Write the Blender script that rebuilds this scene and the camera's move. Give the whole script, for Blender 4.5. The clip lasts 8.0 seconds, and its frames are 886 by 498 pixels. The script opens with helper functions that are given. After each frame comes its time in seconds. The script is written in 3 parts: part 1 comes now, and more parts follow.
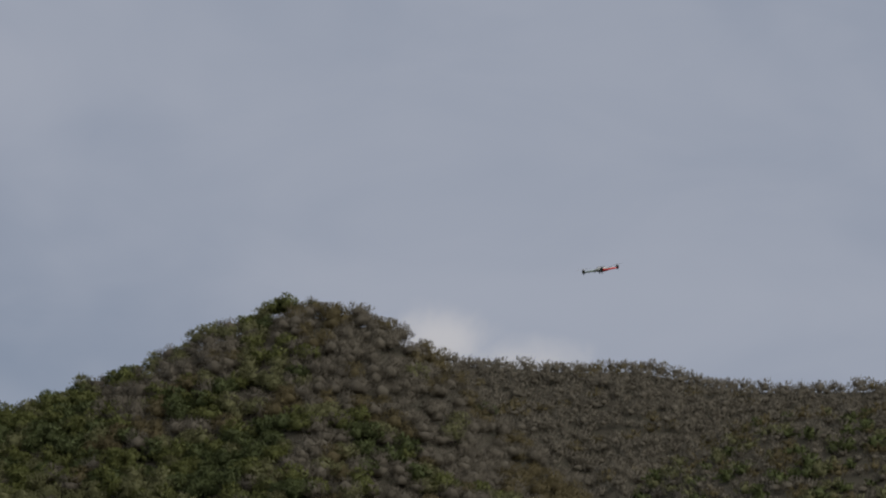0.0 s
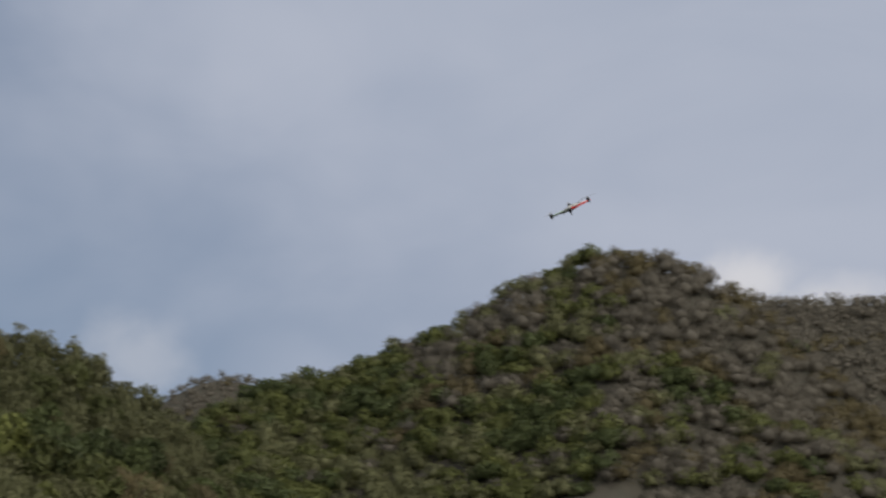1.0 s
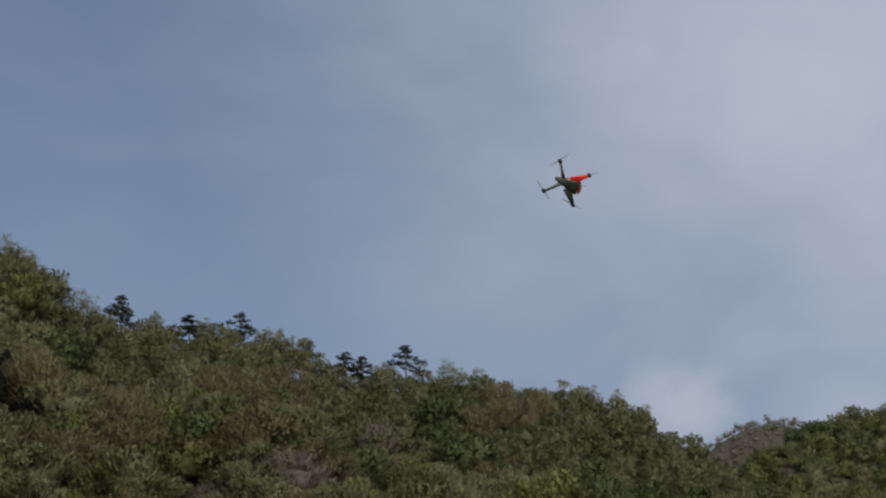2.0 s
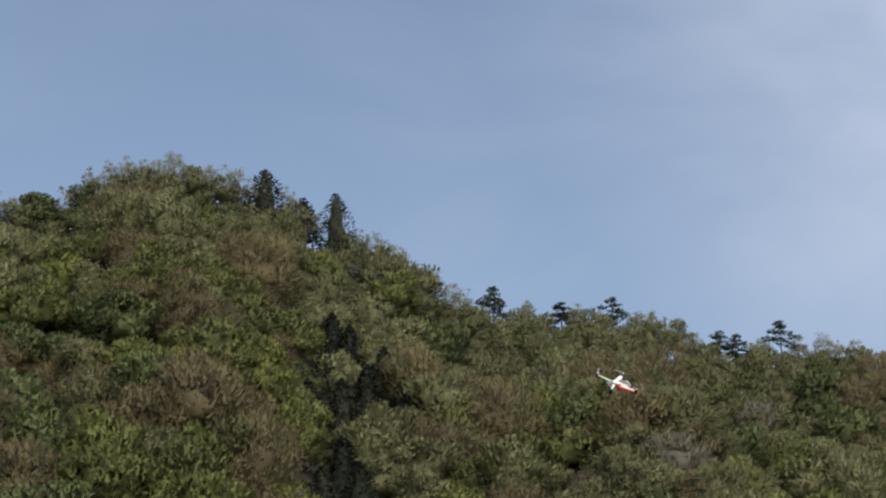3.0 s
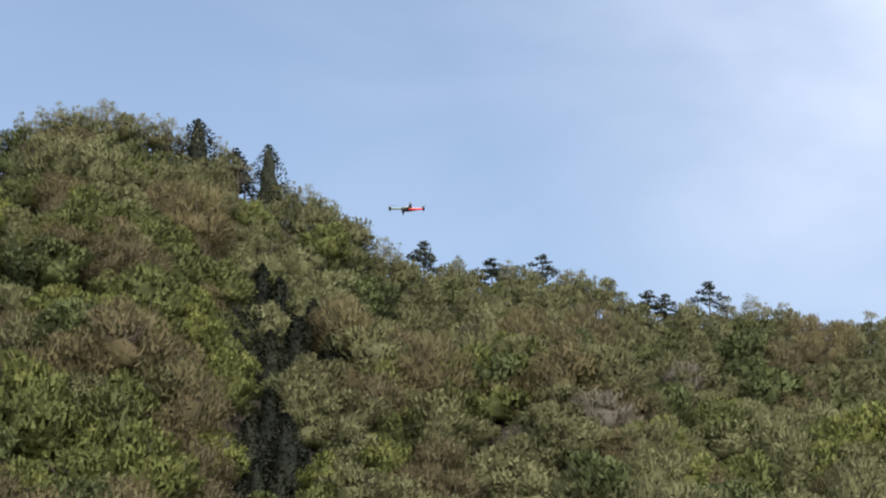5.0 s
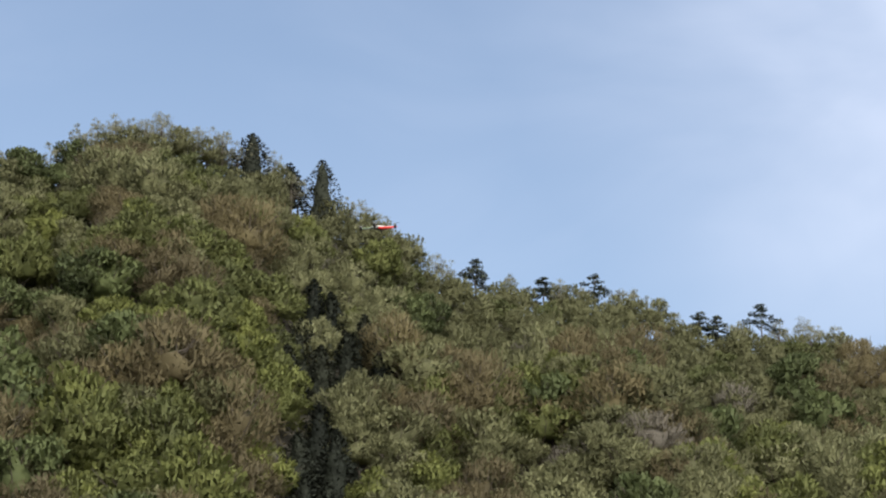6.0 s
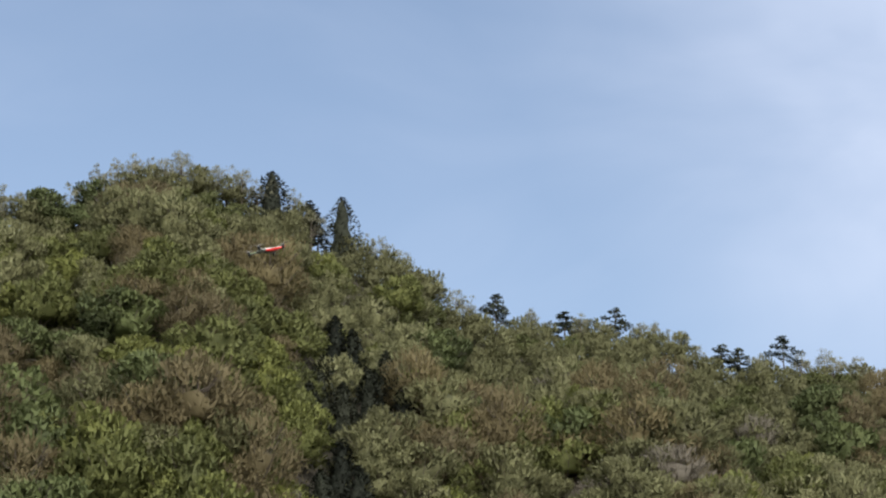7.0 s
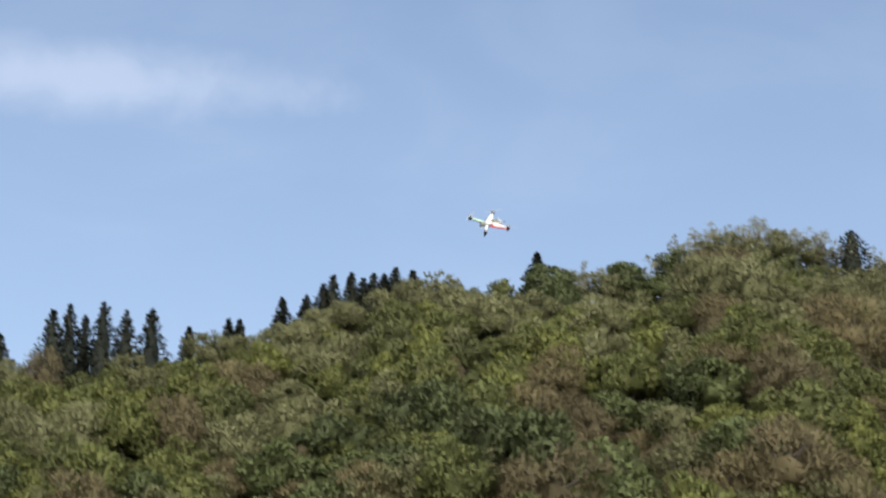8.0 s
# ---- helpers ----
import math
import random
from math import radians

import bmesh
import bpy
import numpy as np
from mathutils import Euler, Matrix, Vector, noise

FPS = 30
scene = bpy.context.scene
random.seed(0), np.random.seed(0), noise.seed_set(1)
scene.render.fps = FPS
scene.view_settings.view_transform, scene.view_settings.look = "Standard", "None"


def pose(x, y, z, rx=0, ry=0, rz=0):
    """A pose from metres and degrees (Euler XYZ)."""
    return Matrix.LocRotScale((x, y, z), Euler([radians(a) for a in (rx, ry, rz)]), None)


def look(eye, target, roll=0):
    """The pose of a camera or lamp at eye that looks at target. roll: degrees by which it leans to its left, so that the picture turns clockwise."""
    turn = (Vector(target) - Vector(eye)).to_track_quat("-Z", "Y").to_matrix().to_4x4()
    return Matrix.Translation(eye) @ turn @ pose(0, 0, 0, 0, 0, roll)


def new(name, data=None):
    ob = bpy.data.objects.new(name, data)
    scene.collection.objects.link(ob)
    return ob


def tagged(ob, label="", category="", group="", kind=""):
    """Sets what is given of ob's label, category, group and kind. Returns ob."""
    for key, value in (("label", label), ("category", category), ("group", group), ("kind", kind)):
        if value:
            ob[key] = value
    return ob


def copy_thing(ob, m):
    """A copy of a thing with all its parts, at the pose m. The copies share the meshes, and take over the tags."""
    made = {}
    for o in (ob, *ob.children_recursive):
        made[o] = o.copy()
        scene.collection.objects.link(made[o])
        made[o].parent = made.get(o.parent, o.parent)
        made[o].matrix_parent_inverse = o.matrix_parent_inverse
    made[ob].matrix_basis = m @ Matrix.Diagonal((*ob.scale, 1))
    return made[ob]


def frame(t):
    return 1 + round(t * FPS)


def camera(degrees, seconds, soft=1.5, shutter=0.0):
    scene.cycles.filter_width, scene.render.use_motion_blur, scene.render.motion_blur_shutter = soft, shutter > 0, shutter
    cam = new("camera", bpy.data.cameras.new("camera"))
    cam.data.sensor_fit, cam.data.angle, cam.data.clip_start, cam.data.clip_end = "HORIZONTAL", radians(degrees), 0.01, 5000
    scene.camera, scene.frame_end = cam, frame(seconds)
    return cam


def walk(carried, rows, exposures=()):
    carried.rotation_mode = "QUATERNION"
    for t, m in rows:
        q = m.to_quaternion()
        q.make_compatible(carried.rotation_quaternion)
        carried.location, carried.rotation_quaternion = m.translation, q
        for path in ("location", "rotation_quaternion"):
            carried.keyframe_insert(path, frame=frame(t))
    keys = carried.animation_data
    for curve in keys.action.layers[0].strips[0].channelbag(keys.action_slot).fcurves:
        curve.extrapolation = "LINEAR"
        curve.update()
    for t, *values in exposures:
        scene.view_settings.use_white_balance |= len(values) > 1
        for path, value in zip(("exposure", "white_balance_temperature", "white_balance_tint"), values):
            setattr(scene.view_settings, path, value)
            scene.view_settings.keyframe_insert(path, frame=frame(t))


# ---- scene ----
# ---------- camera: a tripod-like stand on the valley floor, turned to follow the aircraft ----------
EYE = (0.0, 0.0, 1.6)


def aim(turn, tilt, lean):
    """Camera pose: turn to the right of +y, tilt above the horizon, lean."""
    return pose(*EYE) @ pose(0, 0, 0, 0, 0, -turn) @ pose(0, 0, 0, 90 + tilt) @ pose(0, 0, 0, 0, 0, lean)


cam = camera(20.0, 8.0, soft=2.1, shutter=0.12)
AIMS = [
    (0, 28.10, 17.79, 1.26), (0.3, 27.35, 17.82, 1.40), (0.5, 26.68, 16.88, 0.92), (0.7, 25.74, 16.38, 0.43), (0.8, 24.74, 16.37, 0.10),
    (1, 20.93, 16.61, -0.43), (1.2, 15.95, 17.02, -0.20), (1.5, 11.66, 17.40, 0.03), (1.8, 9.70, 17.56, -0.47), (2, 8.25, 17.82, -0.75),
    (2.2, 6.64, 18.30, -1.22), (3.3, -1.50, 16.74, -1.41), (3.5, 0.64, 15.93, -1.70), (3.7, 1.38, 15.36, -1.49), (4, 1.15, 15.29, -1.22),
    (4.2, 0.59, 15.39, -0.83), (5.3, 1.19, 16.77, -0.63), (5.5, 0.50, 16.79, -0.18), (6, -0.16, 16.94, 0.60), (6.5, -0.00, 17.28, 0.18),
    (7, -0.65, 17.75, 0.06), (7.2, -1.15, 17.82, 0.05), (7.4, -2.77, 17.92, -0.45), (7.5, -4.81, 18.00, -0.11), (7.6, -7.32, 17.96, 0.87),
    (7.7, -9.78, 17.98, 1.31), (7.8, -11.75, 18.07, 1.72), (7.9, -13.33, 18.33, 1.73), (8, -14.55, 19.17, 0.89),
]
EXPOSURES = [(0.0, -1.2), (1.0, -0.85), (1.5, -0.88), (2.2, -0.72), (3.3, 0.07), (3.7, 0.37), (4.2, 0.48),
             (5.3, 0.27), (6.5, 0.25), (7.0, 0.22), (7.5, 0.16), (8.0, 0.34)]
walk(cam, [(t, aim(a, b, c)) for t, a, b, c in AIMS], EXPOSURES)

# ---------- sky and sun ----------
SUN_TURN, SUN_HEIGHT = 156.0, 42.0  # degrees to the right of +y, above the horizon


def direction(turn, height):
    a, e = radians(turn), radians(height)
    return Vector((math.sin(a) * math.cos(e), math.cos(a) * math.cos(e), math.sin(e)))


class Graph:
    """Short-hand for node trees."""

    def __init__(self, tree):
        self.tree = tree
        tree.nodes.clear()

    def node(self, kind, inputs=None, **settings):
        n = self.tree.nodes.new(kind)
        for key, value in settings.items():
            setattr_node(n, key, value)
        for key, value in (inputs or {}).items():
            if isinstance(value, bpy.types.NodeSocket):
                self.tree.links.new(value, n.inputs[key])
            else:
                n.inputs[key].default_value = value
        return n

    def math(self, op, a, b=0.0, clamp=False):
        n = self.node("ShaderNodeMath", {0: a, 1: b})
        n.operation, n.use_clamp = op, clamp
        return n.outputs[0]

    def ramp(self, x, low, high, a=0.0, b=1.0):
        n = self.node("ShaderNodeMapRange", {0: x, 1: low, 2: high, 3: a, 4: b})
        n.interpolation_type = "SMOOTHSTEP"
        return n.outputs[0]

    def mix(self, factor, a, b, blend="MIX"):
        n = self.tree.nodes.new("ShaderNodeMix")
        n.data_type, n.blend_type = "RGBA", blend
        for key, value in ((0, factor), (6, a), (7, b)):
            if isinstance(value, bpy.types.NodeSocket):
                self.tree.links.new(value, n.inputs[key])
            else:
                n.inputs[key].default_value = value
        return n.outputs[2]

    def noise(self, vector, scale, detail=4.0, rough=0.55, distortion=0.0):
        n = self.node("ShaderNodeTexNoise", {"Vector": vector, "Scale": scale, "Detail": detail, "Roughness": rough,
                                             "Distortion": distortion})
        return n.outputs["Fac"]

    def stretch(self, vector, scale):
        n = self.node("ShaderNodeMapping", {"Vector": vector, "Scale": scale})
        return n.outputs[0]


def setattr_node(n, key, value):
    if key == "sky_type":
        n.sky_type = value


def make_world():
    world = bpy.data.worlds.new("sky")
    world.use_nodes = True
    scene.world = world
    g = Graph(world.node_tree)
    way = g.node("ShaderNodeTexCoord").outputs["Generated"]
    sky = g.node("ShaderNodeTexSky", sky_type="NISHITA")
    sky.sun_disc = False
    sky.sun_elevation, sky.sun_rotation = radians(SUN_HEIGHT), radians(SUN_TURN)
    sky.air_density, sky.dust_density, sky.ozone_density, sky.altitude = 1.0, 2.2, 1.5, 200
    parts = g.node("ShaderNodeSeparateXYZ", {0: way})
    x, y, z = parts.outputs
    big = g.noise(g.stretch(way, (1.0, 1.0, 1.8)), 3.2, 4.0, 0.5, 0.6)
    soft = g.noise(g.stretch(way, (1.0, 1.0, 2.2)), 9.0, 5.0, 0.5, 0.8)
    billow = g.noise(way, 46.0, 4.0, 0.55, 0.3)
    # a grey-white veil that thickens towards the right of the valley, thin over the near hill
    side = g.math("ADD", x, g.math("MULTIPLY", g.math("SUBTRACT", z, 0.33), 1.1))
    side = g.math("ADD", side, g.math("MULTIPLY", g.math("SUBTRACT", big, 0.5), 0.2))
    side = g.math("ADD", side, g.math("MULTIPLY", g.math("SUBTRACT", soft, 0.5), 0.06))
    veil = g.ramp(side, 0.025, 0.315, 0.0, 0.92)
    thin = g.ramp(soft, 0.35, 0.8, 0.0, 0.07)
    veil = g.math("MAXIMUM", veil, thin)
    tone = g.ramp(g.math("ADD", big, g.math("MULTIPLY", g.math("SUBTRACT", soft, 0.5), 0.35)), 0.25, 0.75)
    veil_colour = g.mix(tone, (0.5, 0.57, 0.72, 1), (0.66, 0.71, 0.84, 1))
    # fair-weather puffs low behind the ridges and one drawn-out streak
    puff = None
    for turn, height, wide, tall, thick in ((13.7, 14.1, 1.4, 1.1, 0.36), (28.0, 15.6, 1.4, 0.95, 1.0), (30.0, 15.2, 2.0, 0.6, 0.75), (-23.6, 22.7, 6.0, 0.85, 0.17)):
        d = direction(turn, height)
        flat = math.hypot(d.x, d.y)
        across = g.math("SUBTRACT", g.math("MULTIPLY", x, d.y / flat), g.math("MULTIPLY", y, d.x / flat))
        across = g.math("DIVIDE", across, math.sin(radians(wide)))
        up = g.math("DIVIDE", g.math("SUBTRACT", z, d.z), math.sin(radians(tall)))
        far = g.math("SQRT", g.math("ADD", g.math("MULTIPLY", across, across), g.math("MULTIPLY", up, up)))
        far = g.math("ADD", far, g.math("MULTIPLY", g.math("SUBTRACT", billow, 0.5), 1.1))
        one = g.ramp(far, 1.2, 0.1, 0.0, thick)
        one = g.math("MULTIPLY", one, g.math("GREATER_THAN", y, 0.0))
        puff = one if puff is None else g.math("MAXIMUM", puff, one)
    air = g.mix(1.0, sky.outputs[0], (0.1, 0.1, 0.1, 1), "MULTIPLY")
    haze = g.ramp(z, 0.0, 0.6, 0.35, 0.05)
    air = g.mix(haze, air, (0.55, 0.66, 0.85, 1))
    colour = g.mix(veil, air, veil_colour)
    colour = g.mix(puff, colour, (0.9, 0.9, 0.95, 1))
    # added fill: unseen thin bright cloud over zenith and sun's half of the sky
    behind = g.ramp(g.math("MULTIPLY", y, -1.0), -0.05, 0.55)
    bright = g.math("MAXIMUM", g.ramp(z, 0.46, 0.85), behind)
    colour = g.mix(g.math("MULTIPLY", bright, 0.9), colour, g.mix(tone, (1.15, 1.14, 1.13, 1), (1.45, 1.42, 1.38, 1)))
    out = g.node("ShaderNodeBackground", {0: colour, 1: 1.25})
    g.node("ShaderNodeOutputWorld", {0: out.outputs[0]})


make_world()
sun = new("sun", bpy.data.lights.new("sun", "SUN"))
sun.data.energy, sun.data.angle, sun.data.color = 2.6, radians(18.0), (1.0, 0.94, 0.84)
sun.matrix_world = look(direction(SUN_TURN, SUN_HEIGHT) * 100, (0, 0, 0))


# ---------- materials ----------
def material(name):
    m = bpy.data.materials.new(name)
    m.use_nodes = True
    return m, Graph(m.node_tree)


def leaf_material(name, dark, mid, light, through_light=0.3, gloss=0.2):
    """Foliage: tone varies from tree to tree, over a few metres, and from spray to spray."""
    m, g = material(name)
    place = g.node("ShaderNodeNewGeometry")
    one = g.node("ShaderNodeObjectInfo").outputs["Random"]
    broad = g.noise(place.outputs["Position"], 0.11, 2.0, 0.5)
    fine = g.noise(place.outputs["Position"], 0.9, 3.0, 0.6)
    isle = place.outputs["Random Per Island"]
    tone = g.math("ADD", g.math("MULTIPLY", one, 0.6), g.math("MULTIPLY", broad, 0.5))
    tone = g.math("ADD", tone, g.math("MULTIPLY", g.math("SUBTRACT", fine, 0.5), 0.35))
    tone = g.math("ADD", tone, g.math("MULTIPLY", g.math("SUBTRACT", isle, 0.5), 0.14))
    low = g.mix(g.ramp(tone, 0.2, 0.55), (*dark, 1), (*mid, 1))
    colour = g.mix(g.ramp(tone, 0.5, 0.95), low, (*light, 1))
    skin = g.node("ShaderNodeBsdfPrincipled", {"Base Color": colour, "Roughness": 0.65, "Specular IOR Level": gloss})
    glow = g.node("ShaderNodeBsdfTranslucent", {"Color": colour})
    both = g.node("ShaderNodeMixShader", {0: through_light, 1: skin.outputs[0], 2: glow.outputs[0]})
    g.node("ShaderNodeOutputMaterial", {0: both.outputs[0]})
    return m


def plain_material(name, colour, other=None, rough=0.6, metal=0.0, scale=20.0, bump=0.1, local=True, light=0.0):
    m, g = material(name)
    where = g.node("ShaderNodeTexCoord").outputs["Object"] if local else g.node("ShaderNodeNewGeometry").outputs["Position"]
    n = g.noise(where, scale, 5.0, 0.6)
    wear = g.noise(where, scale * 0.17, 3.0, 0.6)
    f = g.ramp(g.math("ADD", g.math("MULTIPLY", n, 0.5), g.math("MULTIPLY", wear, 0.5)), 0.35, 0.65)
    c = g.mix(f, (*colour, 1), (*(other or [v * 0.75 for v in colour]), 1))
    relief = g.node("ShaderNodeBump", {"Strength": bump, "Height": n})
    settings = {"Base Color": c, "Roughness": rough, "Metallic": metal, "Normal": relief.outputs[0]}
    if light:
        settings["Emission Color"], settings["Emission Strength"] = (*colour, 1), light
    skin = g.node("ShaderNodeBsdfPrincipled", settings)
    g.node("ShaderNodeOutputMaterial", {0: skin.outputs[0]})
    return m


M_FRESH = leaf_material("fresh leaves", (0.138, 0.154, 0.066), (0.198, 0.219, 0.08), (0.272, 0.296, 0.09), 0.5)
# young-leaf colour, lightened and blued to stand in for haze over the hill
M_SAGE = leaf_material("pale young leaves and haze", (0.188, 0.192, 0.098), (0.243, 0.248, 0.126), (0.308, 0.314, 0.165), 0.5)
M_RUSSET = leaf_material("russet buds", (0.15, 0.128, 0.074), (0.192, 0.162, 0.088), (0.23, 0.195, 0.1), 0.5)
M_DEEP = leaf_material("deep green leaves", (0.1, 0.122, 0.056), (0.135, 0.165, 0.07), (0.175, 0.21, 0.082), 0.45)
# leafless twigs; distance haze is put into this greyed, lightened base colour
M_HAZY_TWIG = leaf_material("bare grey-brown twigs and haze", (0.165, 0.148, 0.118), (0.205, 0.185, 0.148), (0.245, 0.224, 0.18), 0.45)
# skyline twigs and buds, base colour paled to imitate haze in front of them
M_HAZY_BUD = leaf_material("opening buds on twigs, paled for haze", (0.25, 0.25, 0.17), (0.3, 0.3, 0.21), (0.36, 0.36, 0.25), 0.55)
M_CEDAR = leaf_material("cedar needles", (0.021, 0.025, 0.02), (0.03, 0.035, 0.026), (0.044, 0.049, 0.034), 0.1, 0.08)
M_PINE = leaf_material("pine needles", (0.028, 0.038, 0.028), (0.043, 0.055, 0.038), (0.065, 0.076, 0.05), 0.1)
M_BARK = plain_material("bark", (0.14, 0.12, 0.095), (0.07, 0.055, 0.045), 0.9, scale=6, bump=0.5)
M_SOIL = plain_material("leaf litter and grass", (0.065, 0.056, 0.042), (0.048, 0.046, 0.032), 0.95, scale=0.7, bump=0.6, local=False)

# ---------- the lie of the land ----------
# each hill: outline of its wooded crest as (turn, height above the horizon), distance of crest and foot, canopy depth
NEAR = [(-40, 13.0), (-30, 15.2), (-24.9, 16.1), (-22.9, 16.2), (-21, 16.5), (-19.7, 17.0), (-18.6, 17.3), (-17.5, 17.7), (-16.5, 18.05), (-14.9, 18.5),
        (-13.5, 18.58), (-12.7, 18.48), (-11.7, 18.6), (-10.5, 18.65), (-9.6, 18.8), (-9.0, 19.1), (-8.2, 19.45), (-7, 19.65), (-5.6, 19.35), (-4.8, 19.15),
        (-3.9, 18.65), (-2.8, 17.95), (-1.95, 17.75), (-1.1, 17.2), (-0.3, 16.65), (0.6, 16.45), (2.2, 16.15), (3.4, 16.1), (4.4, 15.9),
        (5.3, 15.45), (6.1, 15.25), (7.3, 15.25), (8.2, 15.1), (9.2, 14.85), (9.9, 14.5), (10.8, 14.65), (12.3, 14.4), (12.9, 14.0),
        (13.3, 13.7), (14, 13.3), (14.5, 12.9), (15.3, 12.1), (15.7, 11.7), (17, 10), (20, 5), (24, 0)]
MIDDLE = [(6, 6), (13, 11.5), (15.3, 12.9), (16.5, 13.7), (18.6, 14.08), (20.3, 14.75), (21.5, 15.3), (22.7, 15.95), (23.6, 16.3), (24.4, 16.7),
          (25.3, 16.68), (26.1, 16.52), (26.8, 16.33), (27.3, 16.0), (27.8, 15.75), (28.6, 15.0), (29.7, 14.0), (31, 12.9), (31.7, 12.35), (34, 10.2), (39, 5.5), (46, 0)]
SPUR = [(29, 9), (33.4, 13.2), (34.3, 13.7), (35.6, 14.2), (37, 14.3), (38.5, 14.35), (44, 14.2), (52, 12)]
FAR = [(20, 13.5), (28.2, 15.42), (29, 15.36), (31, 15.27), (32.8, 15.34), (33.8, 15.12), (34.9, 14.86), (36.1, 14.77), (38.5, 14.82), (46, 15), (60, 12), (75, 4)]
SMALL = [(11, 11), (14.3, 13.2), (15, 13.65), (15.7, 13.83), (16.4, 13.75), (16.9, 13.5), (20, 12.5)]
HILLS = {
    # name: outline, crest distance (at turns), foot distance, canopy depth
    "near": (NEAR, ((-40, -24, -7, 5, 15, 24), (690, 670, 720, 760, 830, 860)), 425, 11.0),
    "middle": (MIDDLE, ((6, 46), (1150, 1150)), 760, 9.5),
    "spur": (SPUR, ((29, 52), (1900, 1800)), 1300, 11.0),
    "far": (FAR, ((20, 75), (2350, 2250)), 1500, 10.0),
    "small": (SMALL, ((11, 20), (1750, 1750)), 1250, 3.0),
}


# spurs and gullies on the near hillside: from (turn, distance) down to (turn, distance), height, half width
FOLDS = [(2.7, 715, 6.9, 540, 20, 19), (4.9, 725, 9.0, 575, -13, 19), (-7.3, 690, -6.8, 520, 8, 28), (-9.9, 690, -9.0, 560, -10, 17),
         (-3.7, 660, -2.6, 530, -7, 14), (-15.0, 650, -13.5, 560, 8, 22)]


def folds(x, y):
    """Height that the spurs and gullies add."""
    total = 0
    for t0, r0, t1, r1, high, wide in FOLDS:
        ax, ay = r0 * math.sin(radians(t0)), r0 * math.cos(radians(t0))
        bx, by = r1 * math.sin(radians(t1)) - ax, r1 * math.cos(radians(t1)) - ay
        f = np.clip(((x - ax) * bx + (y - ay) * by) / (bx * bx + by * by), 0, 1)
        d = np.hypot(x - ax - f * bx, y - ay - f * by) / wide
        total = total + high * np.exp(-d * d) * (0.45 + 0.55 * np.sin(np.pi * np.clip(f, 0.05, 0.95)))
    return total


def ripple(x, y, size, seed):
    """Smooth relief from a few crossed waves, about -1 to 1."""
    rng = np.random.RandomState(seed)
    total = 0
    for k in range(7):
        a, w, p = rng.uniform(0, 6.28), 6.28 / size * rng.uniform(0.5, 1.7), rng.uniform(0, 6.28)
        total = total + np.sin((x * math.cos(a) + y * math.sin(a)) * w + p)
    return total / 4.0


def crest(name, turn):
    """Distance and ground height of a hill's crest at a turn."""
    outline, (turns, far), foot, canopy = HILLS[name]
    a, e = zip(*outline)
    r = np.interp(turn, turns, far)
    return r, np.maximum(EYE[2] + r * np.tan(np.radians(np.interp(turn, a, e))) - canopy, 0)


def land(turn, r):
    """Ground height, from turn in degrees and distance in metres (arrays)."""
    turn, r = np.asarray(turn, float), np.asarray(r, float)
    x, y = r * np.sin(np.radians(turn)), r * np.cos(np.radians(turn))
    top = 0.4 * ripple(x, y, 90, 3) - 0.4
    top = np.where(r < 60, 0.0, top)
    for name, (outline, _, foot, _) in HILLS.items():
        rc, zc = crest(name, turn)
        inside = (turn > outline[0][0]) & (turn < outline[-1][0])
        up = np.clip((r - foot) / (rc - foot), 0, 1)
        slope = zc * up
        gap = np.clip(np.minimum(up * 6, (1 - up) * 2.6), 0, 1)
        relief = (9 * ripple(x, y, 120, 11) + 3.5 * ripple(x, y, 38, 12)) * gap * np.clip(zc / 120, 0, 1) * (rc / 800)
        if name == "near":
            relief = relief * 0.75 + folds(x, y) * gap
        back = zc - (r - rc) * 0.45
        z = np.where(r <= rc, slope + relief, back)
        top = np.maximum(top, np.where(inside & (r > foot), z, -50))
    return np.where(r > 60, np.maximum(top, -1.0), 0.0)


def spot(turn, r, sink=0.0):
    a = radians(turn)
    return Vector((r * math.sin(a), r * math.cos(a), float(land(turn, r)) - sink))


def seen_at(turn, height, canopy=6.0):
    """Distance at which the near slope, with that much canopy on it, first reaches a height above the horizon in degrees."""
    far = float(crest("near", turn)[0])
    r = np.arange(440.0, far, 1.5)
    e = np.degrees(np.arctan2(land(np.full(len(r), turn), r) + canopy - EYE[2], r))
    hit = np.nonzero(e >= height)[0]
    return float(r[hit[0]]) if len(hit) else far


def mesh_of(name, verts, faces, materials, slots=None, smooth=False, normals=None):
    """A mesh from arrays: faces is a list of (n, 3) and (n, 4) index arrays."""
    me = bpy.data.meshes.new(name)
    verts = np.asarray(verts, np.float32)
    faces = [np.asarray(f, np.int32) for f in faces if len(f)]
    loops = np.concatenate([f.ravel() for f in faces])
    sizes = np.concatenate([np.full(len(f), f.shape[1], np.int32) for f in faces])
    me.vertices.add(len(verts))
    me.vertices.foreach_set("co", verts.ravel())
    me.loops.add(len(loops))
    me.loops.foreach_set("vertex_index", loops)
    me.polygons.add(len(sizes))
    me.polygons.foreach_set("loop_start", np.concatenate([[0], np.cumsum(sizes)[:-1]]).astype(np.int32))
    me.polygons.foreach_set("loop_total", sizes)
    for mat in materials:
        me.materials.append(mat)
    if slots is not None:
        me.polygons.foreach_set("material_index", np.asarray(slots, np.int32))
    me.polygons.foreach_set("use_smooth", np.full(len(sizes), smooth))
    me.update(calc_edges=True)
    me.validate()
    if normals is not None:
        me.normals_split_custom_set_from_vertices(np.asarray(normals, np.float32))
    return me


